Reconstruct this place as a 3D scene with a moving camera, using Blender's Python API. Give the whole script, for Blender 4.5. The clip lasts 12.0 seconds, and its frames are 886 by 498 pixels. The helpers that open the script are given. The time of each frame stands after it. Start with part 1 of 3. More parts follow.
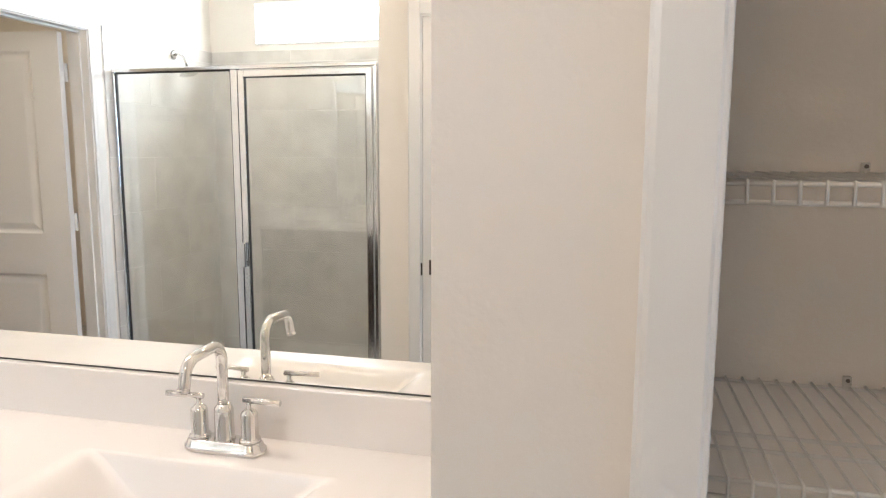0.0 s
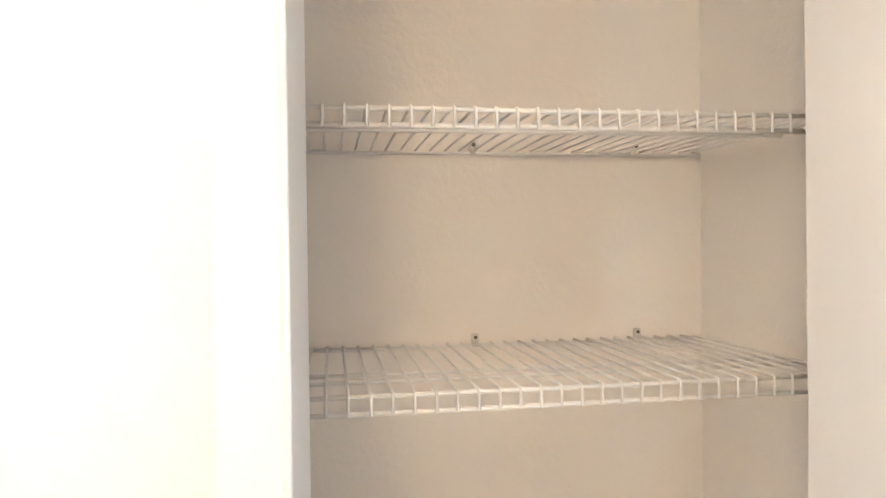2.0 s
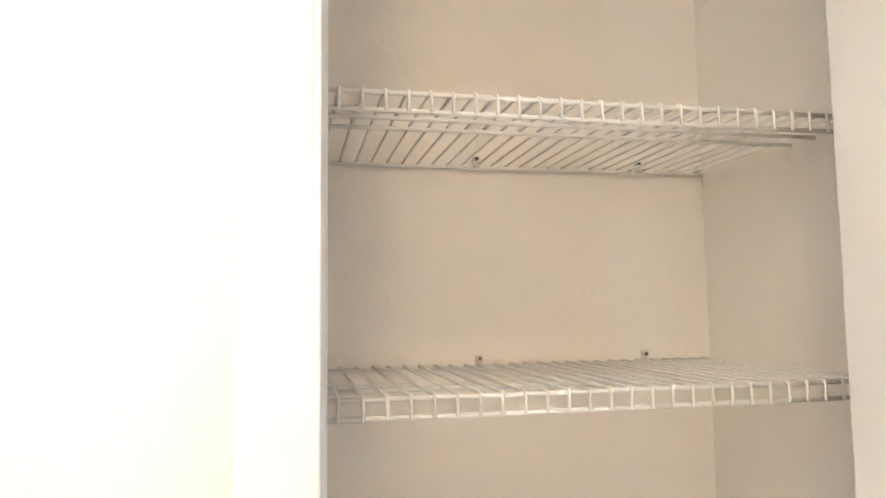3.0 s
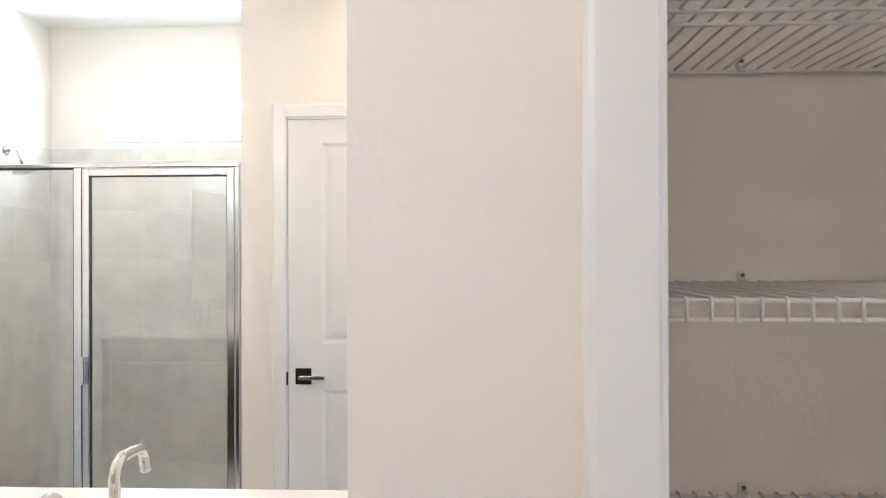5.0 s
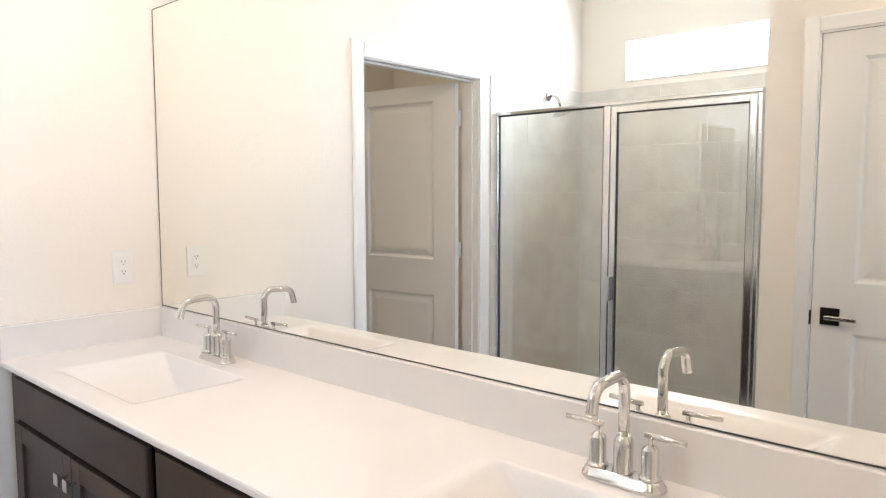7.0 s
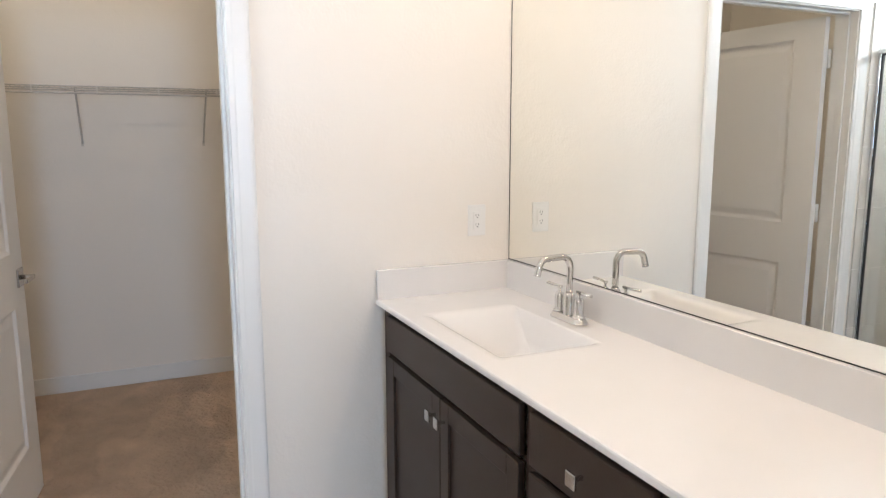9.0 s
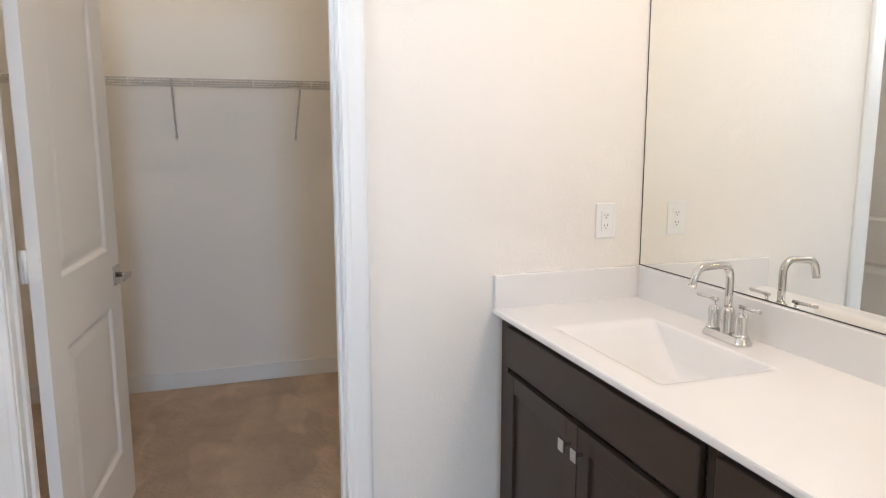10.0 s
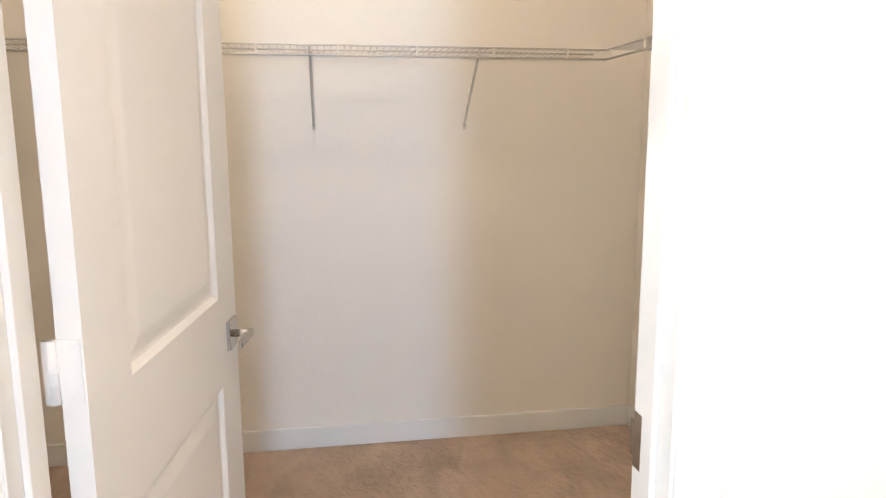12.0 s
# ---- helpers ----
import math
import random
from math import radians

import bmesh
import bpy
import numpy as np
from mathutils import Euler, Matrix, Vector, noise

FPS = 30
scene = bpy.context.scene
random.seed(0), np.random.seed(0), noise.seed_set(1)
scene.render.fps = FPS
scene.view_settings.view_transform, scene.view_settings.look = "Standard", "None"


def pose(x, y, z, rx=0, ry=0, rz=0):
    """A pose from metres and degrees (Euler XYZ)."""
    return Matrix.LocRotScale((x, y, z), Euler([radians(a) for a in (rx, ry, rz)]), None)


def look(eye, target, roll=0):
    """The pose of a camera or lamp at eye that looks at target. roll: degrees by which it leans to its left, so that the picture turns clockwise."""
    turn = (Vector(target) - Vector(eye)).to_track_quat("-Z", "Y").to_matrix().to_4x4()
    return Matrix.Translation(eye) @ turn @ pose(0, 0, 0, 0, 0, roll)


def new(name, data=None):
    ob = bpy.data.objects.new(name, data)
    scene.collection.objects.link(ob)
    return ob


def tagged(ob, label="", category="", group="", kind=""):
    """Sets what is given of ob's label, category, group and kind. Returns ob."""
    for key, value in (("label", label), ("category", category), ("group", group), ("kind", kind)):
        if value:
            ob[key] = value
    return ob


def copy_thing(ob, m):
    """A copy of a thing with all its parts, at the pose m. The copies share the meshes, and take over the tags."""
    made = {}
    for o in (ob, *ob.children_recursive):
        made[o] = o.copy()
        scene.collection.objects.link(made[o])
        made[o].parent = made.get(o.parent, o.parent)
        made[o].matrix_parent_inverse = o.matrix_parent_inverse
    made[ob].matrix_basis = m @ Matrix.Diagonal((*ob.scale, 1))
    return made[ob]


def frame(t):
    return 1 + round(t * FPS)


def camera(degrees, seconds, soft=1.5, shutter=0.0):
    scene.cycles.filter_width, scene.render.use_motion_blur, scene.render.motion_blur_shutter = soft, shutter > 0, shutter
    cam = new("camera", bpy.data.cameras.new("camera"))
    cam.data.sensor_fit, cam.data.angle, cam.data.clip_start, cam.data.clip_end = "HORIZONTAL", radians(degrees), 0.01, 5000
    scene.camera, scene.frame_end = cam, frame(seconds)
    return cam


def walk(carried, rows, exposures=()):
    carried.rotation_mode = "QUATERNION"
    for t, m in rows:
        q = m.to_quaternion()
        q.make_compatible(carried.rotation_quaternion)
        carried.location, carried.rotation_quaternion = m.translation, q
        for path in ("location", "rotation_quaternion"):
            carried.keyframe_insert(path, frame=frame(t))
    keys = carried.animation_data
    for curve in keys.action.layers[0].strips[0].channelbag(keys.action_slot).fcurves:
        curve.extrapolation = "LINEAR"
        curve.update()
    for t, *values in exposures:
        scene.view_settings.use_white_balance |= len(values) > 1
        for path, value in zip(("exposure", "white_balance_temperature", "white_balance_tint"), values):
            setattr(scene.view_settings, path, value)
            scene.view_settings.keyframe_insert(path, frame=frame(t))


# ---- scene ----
cam = camera(65.3, 12.0, soft=1.2)
PATH = [
    (0, (2.565, -1.158, 1.438), (2.09, 0.765, 1.164), 0.2),
    (0.5, (2.622, -1.143, 1.437), (2.565, 0.838, 1.169), -0.0),
    (1, (2.66, -1.161, 1.453), (2.827, 0.818, 1.218), -0.2),
    (1.5, (2.655, -1.15, 1.513), (2.948, 0.822, 1.349), -0.4),
    (2, (2.683, -1.174, 1.583), (3.001, 0.8, 1.568), -0.7),
    (2.5, (2.672, -1.153, 1.572), (3.053, 0.806, 1.696), -0.7),
    (2.7, (2.656, -1.136, 1.532), (3.074, 0.812, 1.706), -0.7),
    (4.3, (2.548, -1.067, 1.468), (2.905, 0.898, 1.562), 0.4),
    (4.5, (2.543, -1.066, 1.471), (2.794, 0.917, 1.532), 0.3),
    (5, (2.503, -1.096, 1.46), (2.427, 0.903, 1.466), -0.2),
    (5.5, (2.487, -1.112, 1.452), (2.01, 0.831, 1.431), -0.1),
    (6, (2.483, -1.159, 1.445), (1.676, 0.67, 1.391), -0.0),
    (6.5, (2.459, -1.183, 1.426), (1.35, 0.478, 1.315), -0.1),
    (7, (2.447, -1.188, 1.418), (1.119, 0.299, 1.252), -0.1),
    (7.2, (2.439, -1.19, 1.414), (1.032, 0.219, 1.228), -0.1),
    (8.8, (2.287, -1.261, 1.451), (0.525, -0.37, 1.137), -0.2),
    (9, (2.251, -1.286, 1.446), (0.45, -0.474, 1.135), -0.1),
    (9.5, (2.147, -1.335, 1.424), (0.295, -0.643, 1.117), -0.1),
    (10, (1.959, -1.348, 1.416), (0.085, -0.722, 1.105), -0.1),
    (10.5, (1.732, -1.334, 1.419), (-0.173, -0.809, 1.107), 0.0),
    (11, (1.478, -1.392, 1.404), (-0.453, -0.979, 1.091), 0.0),
    (11.5, (1.173, -1.457, 1.403), (-0.771, -1.111, 1.083), -0.1),
    (12, (0.842, -1.46, 1.399), (-1.105, -1.139, 1.07), -0.1),
]
EXPOSURES = [  # seconds, stops, kelvin, tint
    (0, .32, 6600, 12), (.5, .62, 6900, 14), (.7, .85, 6950, 14), (1, 1.1, 7000, 14), (1.2, 1.3, 7000, 14), (1.5, 1.5, 7000, 14), (2, 1.54, 7000, 12), (2.7, 1.6, 7000, 10),
    (4.3, 1.05, 6250, 12), (4.5, .93, 6150, 12), (5, .48, 6150, 12), (5.5, .31, 6400, 12), (6.5, .23, 6550, 12), (9, .02, 6550, 11), (10, .05, 6500, 11),
    (10.5, .24, 6550, 11), (11.2, .42, 6750, 12), (12, 1.0, 6750, 12)]
walk(cam, [(t, look(eye, target, roll)) for t, eye, target, roll in PATH], EXPOSURES)

# ---- world and lights ----
H = 2.80            # ceiling height
VW = 2.411          # length of the vanity recess
DEEP = -2.950       # back wall of the shower
FRONT = -2.008        # plane of the shower glass and of the south wall


def lamp(name, kind, m, energy, color, **kw):
    data = bpy.data.lights.new(name, kind)
    data.energy, data.color = energy, color
    if kind == "AREA":
        data.shape, data.size, data.size_y = "RECTANGLE", kw["sx"], kw["sy"]
    if kind in ("POINT", "SPOT"):
        data.shadow_soft_size = kw.get("soft", .05)
    if kind == "SPOT":
        data.spot_size, data.spot_blend = radians(kw.get("cone", 120)), .6
    if kind == "SUN":
        data.angle = radians(kw["angle"])
    ob = new(name, data)
    ob.matrix_world = m
    return ob


world = bpy.data.worlds.new("sky")
scene.world = world
world.use_nodes = True
wn = world.node_tree
sky = wn.nodes.new("ShaderNodeTexSky")
sky.sky_type, sky.sun_disc = "NISHITA", False
sky.sun_elevation, sky.sun_rotation = radians(48), radians(20)
wn.links.new(sky.outputs[0], wn.nodes["Background"].inputs[0])
wn.nodes["Background"].inputs[1].default_value = 0.12
lamp("sun", "SUN", look((2, 10, 12), (0, 0, 0)), 3.0, (1, .95, .88), angle=.5)

WARM = (1, .82, .68)
COOL = (.78, .89, 1)
# daylight in the shower's high window
lamp("window_daylight", "AREA", pose(.80, DEEP - .13, 2.243, 90, 0, 180) @ pose(0, 0, 0, 180, 0, 0), 42, COOL, sx=.92, sy=.24)
# daylight in the window of the room beyond the entrance
lamp("far_window_daylight", "AREA", pose(7.46, -1.33, 1.55, 0, 90, 0), 185, (.46, .68, 1), sx=1.1, sy=.9)
# lamps
for lx in (.96, 1.2, 1.44):
    lamp("vanity_bulb", "POINT", pose(lx, -.10, 2.26), 7.5, WARM, soft=.055)
lamp("closet_bulb", "POINT", pose(-1.127, -1.52, 2.69), 15, (1, .87, .70), soft=.026)
lamp("shower_downlight", "SPOT", pose(.74, -2.60, H - .012), 20, (1, .9, .78), soft=.06, cone=92)
# added fill light for the bathroom, its ceiling source is unseen
lamp("room_downlight", "SPOT", pose(2.35, -1.86, H - .012), 33, (1, .79, .58), soft=.13, cone=160)


# ---- materials ----
def material(name, color, rough=.5, metal=0.0, spec=.5, vary=.06, vscale=3.0, bump=0.0, bscale=200.0, detail=3.0, rand=0.0, rough_vary=0.0, coat=0.0, bump2=0.0, b2scale=8.0):
    m = bpy.data.materials.new(name)
    m.use_nodes = True
    nt = m.node_tree
    n, lk = nt.nodes, nt.links
    b = n["Principled BSDF"]
    b.inputs["Roughness"].default_value, b.inputs["Metallic"].default_value = rough, metal
    b.inputs["Specular IOR Level"].default_value = spec
    b.inputs["Coat Weight"].default_value = coat
    tc = n.new("ShaderNodeTexCoord")
    vec = tc.outputs["Object"]
    if rand:
        info = n.new("ShaderNodeObjectInfo")
        mul = n.new("ShaderNodeVectorMath")
        mul.operation = "MULTIPLY_ADD"
        lk.new(info.outputs["Random"], mul.inputs[0])
        mul.inputs[1].default_value = (37, 21, 53)
        lk.new(vec, mul.inputs[2])
        vec = mul.outputs[0]
    big = n.new("ShaderNodeTexNoise")
    big.inputs["Scale"].default_value, big.inputs["Detail"].default_value = vscale, 5
    lk.new(vec, big.inputs["Vector"])
    ramp = n.new("ShaderNodeMapRange")
    ramp.inputs["From Min"].default_value, ramp.inputs["From Max"].default_value = .3, .7
    ramp.inputs["To Min"].default_value, ramp.inputs["To Max"].default_value = 1 - vary, 1 + vary
    lk.new(big.outputs["Fac"], ramp.inputs["Value"])
    fac = ramp.outputs[0]
    if rand:
        r2 = n.new("ShaderNodeMapRange")
        r2.inputs["To Min"].default_value, r2.inputs["To Max"].default_value = 1 - rand, 1 + rand
        lk.new(info.outputs["Random"], r2.inputs["Value"])
        mm = n.new("ShaderNodeMath")
        mm.operation = "MULTIPLY"
        lk.new(fac, mm.inputs[0])
        lk.new(r2.outputs[0], mm.inputs[1])
        fac = mm.outputs[0]
    sc = n.new("ShaderNodeVectorMath")
    sc.operation = "SCALE"
    sc.inputs[0].default_value = color
    lk.new(fac, sc.inputs["Scale"])
    lk.new(sc.outputs[0], b.inputs["Base Color"])
    if rough_vary:
        rr = n.new("ShaderNodeMapRange")
        rr.inputs["To Min"].default_value, rr.inputs["To Max"].default_value = max(0, rough - rough_vary), rough + rough_vary
        lk.new(big.outputs["Fac"], rr.inputs["Value"])
        lk.new(rr.outputs[0], b.inputs["Roughness"])
    if bump:
        fine = n.new("ShaderNodeTexNoise")
        fine.inputs["Scale"].default_value, fine.inputs["Detail"].default_value = bscale, detail
        lk.new(vec, fine.inputs["Vector"])
        bp = n.new("ShaderNodeBump")
        bp.inputs["Strength"].default_value, bp.inputs["Distance"].default_value = 1.0, bump
        lk.new(fine.outputs["Fac"], bp.inputs["Height"])
        last = bp
        if bump2:
            slow = n.new("ShaderNodeTexNoise")
            slow.inputs["Scale"].default_value = b2scale
            lk.new(vec, slow.inputs["Vector"])
            bq = n.new("ShaderNodeBump")
            bq.inputs["Distance"].default_value = bump2
            lk.new(slow.outputs["Fac"], bq.inputs["Height"])
            lk.new(bp.outputs[0], bq.inputs["Normal"])
            last = bq
        lk.new(last.outputs[0], b.inputs["Normal"])
    return m


M_WALL = material("cream_orange_peel_paint", (.84, .795, .735), .55, vary=.015, vscale=1.2, bump=.0007, bscale=100, detail=2.0, bump2=.0010, b2scale=28)
M_CEIL = material("ceiling_paint", (.80, .79, .77), .8, vary=.015, bump=.002, bscale=90)
M_TRIM = material("white_semigloss_trim", (.80, .795, .78), .32, vary=.012, vscale=2, bump=.0002, bscale=40)
M_DOOR = material("white_moulded_door_paint", (.80, .79, .77), .38, vary=.012, vscale=2, bump=.0003, bscale=120)
M_TOP = material("white_cultured_marble", (.77, .75, .735), .24, vary=.012, vscale=4, coat=.08, rough_vary=.05)
M_CAB = material("dark_espresso_cabinet_paint", (.042, .027, .0195), .44, spec=.32, vary=.12, vscale=6, bump=.0003, bscale=220, rough_vary=.08)
M_TOE = material("dark_recess", (.02, .016, .014), .6)
M_CHROME = material("polished_chrome", (.70, .69, .675), .08, 1.0, vary=.03, vscale=20)
M_NICKEL = material("satin_nickel", (.55, .52, .49), .26, 1.0, vary=.05, vscale=30)
M_ALU = material("bright_anodised_frame", (.80, .80, .80), .16, 1.0, vary=.04, vscale=10, rough_vary=.05)
M_GASKET = material("black_glazing_gasket", (.03, .03, .03), .6)
M_MIRROR = material("silvered_mirror", (.94, .945, .905), .0, 1.0, vary=.0)
M_EDGE = material("dark_mirror_edge", (.05, .05, .045), .4, vary=.1)
M_TILE = material("grey_beige_stone_tile", (.66, .635, .595), .34, vary=.10, vscale=7, bump=.0008, bscale=60, rand=.025, rough_vary=.08)
M_GROUT = material("pale_grout", (.82, .80, .77), .9, vary=.08, bump=.0006, bscale=300)
M_CARPET = material("beige_cut_pile_carpet", (.62, .47, .36), .95, spec=.1, vary=.13, vscale=5, bump=.008, bscale=330, detail=4, bump2=.02, b2scale=30)


def brushed_pile(m, low, high):
    """Angular patches of pile laid one way or the other by a vacuum cleaner."""
    nt = m.node_tree
    n, lk = nt.nodes, nt.links
    sock = n["Principled BSDF"].inputs["Base Color"]
    base = sock.links[0].from_socket
    tc = n.new("ShaderNodeTexCoord")
    wob = n.new("ShaderNodeTexNoise")
    wob.inputs["Scale"].default_value = 3
    lk.new(tc.outputs["Object"], wob.inputs["Vector"])
    add = n.new("ShaderNodeVectorMath")
    add.operation = "MULTIPLY_ADD"
    lk.new(wob.outputs["Color"], add.inputs[0])
    add.inputs[1].default_value = (.22, .22, 0)
    lk.new(tc.outputs["Object"], add.inputs[2])
    st = n.new("ShaderNodeMapping")
    st.inputs["Rotation"].default_value, st.inputs["Scale"].default_value = (0, 0, .5), (2.2, 6.5, 1)
    lk.new(add.outputs[0], st.inputs["Vector"])
    cell = n.new("ShaderNodeTexVoronoi")
    cell.feature = "SMOOTH_F1"
    cell.inputs["Scale"].default_value, cell.inputs["Smoothness"].default_value = 1.0, .35
    lk.new(st.outputs[0], cell.inputs["Vector"])
    sep = n.new("ShaderNodeSeparateColor")
    lk.new(cell.outputs["Color"], sep.inputs[0])
    mr = n.new("ShaderNodeMapRange")
    mr.inputs["From Min"].default_value, mr.inputs["From Max"].default_value = .2, .8
    mr.inputs["To Min"].default_value, mr.inputs["To Max"].default_value = low, high
    lk.new(sep.outputs[0], mr.inputs["Value"])
    sc = n.new("ShaderNodeVectorMath")
    sc.operation = "SCALE"
    lk.new(base, sc.inputs[0])
    lk.new(mr.outputs[0], sc.inputs["Scale"])
    lk.new(sc.outputs[0], sock)


brushed_pile(M_CARPET, .92, 1.13)
M_FLOOR = material("plain_vinyl_floor", (.56, .51, .46), .4, vary=.1, bump=.0003)
M_WIRE = material("white_vinyl_coated_wire", (.78, .76, .72), .35, vary=.03, vscale=20)
# white closet wire with the shade of its unlit underside put into the colour
M_WIRE_SHADED = material("shaded_white_wire", (.60, .58, .55), .35, vary=.05, vscale=20)
M_CLIP = material("translucent_white_clip", (.66, .63, .58), .4, vary=.05, vscale=40)
M_SCREW = material("dull_steel_screw", (.16, .14, .12), .4, .8, vary=.2, vscale=60)
M_PLATE = material("white_plastic", (.82, .81, .79), .3, vary=.01)
M_SLOT = material("black_slot", (.02, .02, .02), .5)
M_VINYL = material("white_vinyl_window_frame", (.8, .8, .8), .35, vary=.02)
# nickel rose with the dark reflection it shows put into the base colour
M_NICKEL_DARK = material("nickel_toned_dark", (.05, .042, .036), .3, .9, vary=.08, vscale=30)


def glass(name, tint, gloss=.04):
    """Clear sheet glass: sees through, and mirrors more at a grazing view."""
    m = bpy.data.materials.new(name)
    m.use_nodes = True
    nt = m.node_tree
    nt.nodes.remove(nt.nodes["Principled BSDF"])
    out = nt.nodes["Material Output"]
    tr, gl, mx, lw = (nt.nodes.new("ShaderNode" + s) for s in ("BsdfTransparent", "BsdfGlossy", "MixShader", "LayerWeight"))
    tr.inputs["Color"].default_value = (*tint, 1)
    gl.inputs["Roughness"].default_value = .02
    power, scale = nt.nodes.new("ShaderNodeMath"), nt.nodes.new("ShaderNodeMath")
    power.operation, scale.operation = "POWER", "MULTIPLY_ADD"
    power.inputs[1].default_value = 5
    scale.inputs[1].default_value, scale.inputs[2].default_value = 1 - gloss, gloss
    nt.links.new(lw.outputs["Facing"], power.inputs[0])
    nt.links.new(power.outputs[0], scale.inputs[0])
    nt.links.new(scale.outputs[0], mx.inputs[0])
    nt.links.new(tr.outputs[0], mx.inputs[1])
    nt.links.new(gl.outputs[0], mx.inputs[2])
    nt.links.new(mx.outputs[0], out.inputs[0])
    return m


M_GLASS = glass("clear_shower_glass", (.985, .99, .985), .09)
M_PANE = glass("window_glass", (.95, .97, .97))


def glow(name, color, strength):
    m = bpy.data.materials.new(name)
    m.use_nodes = True
    b = m.node_tree.nodes["Principled BSDF"]
    b.inputs["Base Color"].default_value = (.8, .8, .8, 1)
    b.inputs["Emission Color"].default_value, b.inputs["Emission Strength"].default_value = (*color, 1), strength
    return m


M_LENS = glow("lit_frosted_lens", (1, .93, .82), 14)


# ---- mesh tools ----
def cube(bm, x0, x1, y0, y1, z0, z1, bevel=0.0, seg=2, m=None):
    made = bmesh.ops.create_cube(bm, size=1)["verts"]
    for v in made:
        v.co = Vector(((v.co.x + .5) * (x1 - x0) + x0, (v.co.y + .5) * (y1 - y0) + y0, (v.co.z + .5) * (z1 - z0) + z0))
    if m:
        bmesh.ops.transform(bm, matrix=m, verts=made)
    if bevel:
        edges = list({e for v in made for e in v.link_edges})
        bmesh.ops.bevel(bm, geom=edges, offset=bevel, segments=seg, affect="EDGES", profile=.5)
    return bm


def tube(bm, pts, r, sides=8, caps=True):
    pts = [Vector(p) for p in pts]
    rings, up = [], None
    for i, p in enumerate(pts):
        d = (pts[min(i + 1, len(pts) - 1)] - pts[max(i - 1, 0)]).normalized()
        if up is None:
            up = Vector((0, 0, 1)) if abs(d.z) < .9 else Vector((0, 1, 0))
        a = d.cross(up).normalized()
        up = a.cross(d).normalized()
        rr = r[i] if isinstance(r, (list, tuple)) else r
        rings.append([bm.verts.new(p + (a * math.cos(2 * math.pi * k / sides) + up * math.sin(2 * math.pi * k / sides)) * rr) for k in range(sides)])
    for p, q in zip(rings, rings[1:]):
        for k in range(sides):
            f = bm.faces.new((p[k], p[(k + 1) % sides], q[(k + 1) % sides], q[k]))
            f.smooth = True
    if caps:
        bm.faces.new(rings[0][::-1])
        bm.faces.new(rings[-1])
    return bm


def lathe(bm, prof, at=(0, 0, 0), sides=24):
    """Turns (radius, height) pairs round the upright axis."""
    at = Vector(at)
    rings = [[bm.verts.new(at + Vector((r * math.cos(2 * math.pi * k / sides), r * math.sin(2 * math.pi * k / sides), z))) for k in range(sides)] for r, z in prof]
    for p, q in zip(rings, rings[1:]):
        for k in range(sides):
            f = bm.faces.new((p[k], p[(k + 1) % sides], q[(k + 1) % sides], q[k]))
            f.smooth = True
    bm.faces.new(rings[0][::-1])
    bm.faces.new(rings[-1])
    return bm


def arc(c, r, a0, a1, n, plane="yz"):
    out = []
    for i in range(n + 1):
        a = radians(a0 + (a1 - a0) * i / n)
        u, v = r * math.cos(a), r * math.sin(a)
        out.append((c[0], c[1] + u, c[2] + v) if plane == "yz" else (c[0] + u, c[1], c[2] + v))
    return out


def mesh(name, bm, mat):
    bmesh.ops.recalc_face_normals(bm, faces=bm.faces)
    me = bpy.data.meshes.new(name)
    bm.to_mesh(me)
    bm.free()
    for one in mat if isinstance(mat, (list, tuple)) else (mat,):
        me.materials.append(one)
    return me


def part(name, bm, mat, parent, label="", m=None):
    ob = new(name, bm if isinstance(bm, bpy.types.Mesh) else mesh(name, bm, mat))
    ob.parent = parent
    if m:
        ob.matrix_basis = m
    return tagged(ob, label)


def thing(name, label, category, m=None, group=""):
    ob = new(name)
    ob.empty_display_size = .05
    if m:
        ob.matrix_basis = m
    return tagged(ob, label, category, group)


def structure(name, bm, mat, label, category):
    return tagged(new(name, mesh(name, bm, mat)), label, category, "", "structure")


def boxes(*rows):
    bm = bmesh.new()
    for r in rows:
        cube(bm, *r)
    return bm


# ---- setting ----
T = .115
structure("wall_north", boxes((-2.27, 4.12, .006, .12, 0, H)), M_WALL, "cream textured wall behind the vanity mirror", "wall")
D0, D1, DH = -1.848, -1.0, 2.034          # walk-in closet doorway
structure("wall_west", boxes((-T, 0, D1 + .0175, .006, 0, H), (-T, 0, DEEP, D0 - .0175, 0, H), (-T, 0, D0 - .0175, D1 + .0175, DH + .0175, H)), M_WALL,
          "cream textured wall with the walk-in closet doorway", "wall")
structure("wall_closet_north", boxes((-2.27, -T, -.05, .006, 0, H)), M_WALL, "cream closet end wall", "wall")
structure("wall_closet_west", boxes((-2.27, -2.16, -3.3, -.05, 0, H)), M_WALL, "cream closet back wall behind the wire shelf", "wall")
structure("wall_closet_south", boxes((-2.27, -T, -3.42, -3.3, 0, H)), M_WALL, "cream closet end wall", "wall")
structure("wall_closet_east", boxes((-T, 0, -3.3, DEEP - .12, 0, H)), M_WALL, "cream closet side wall", "wall")
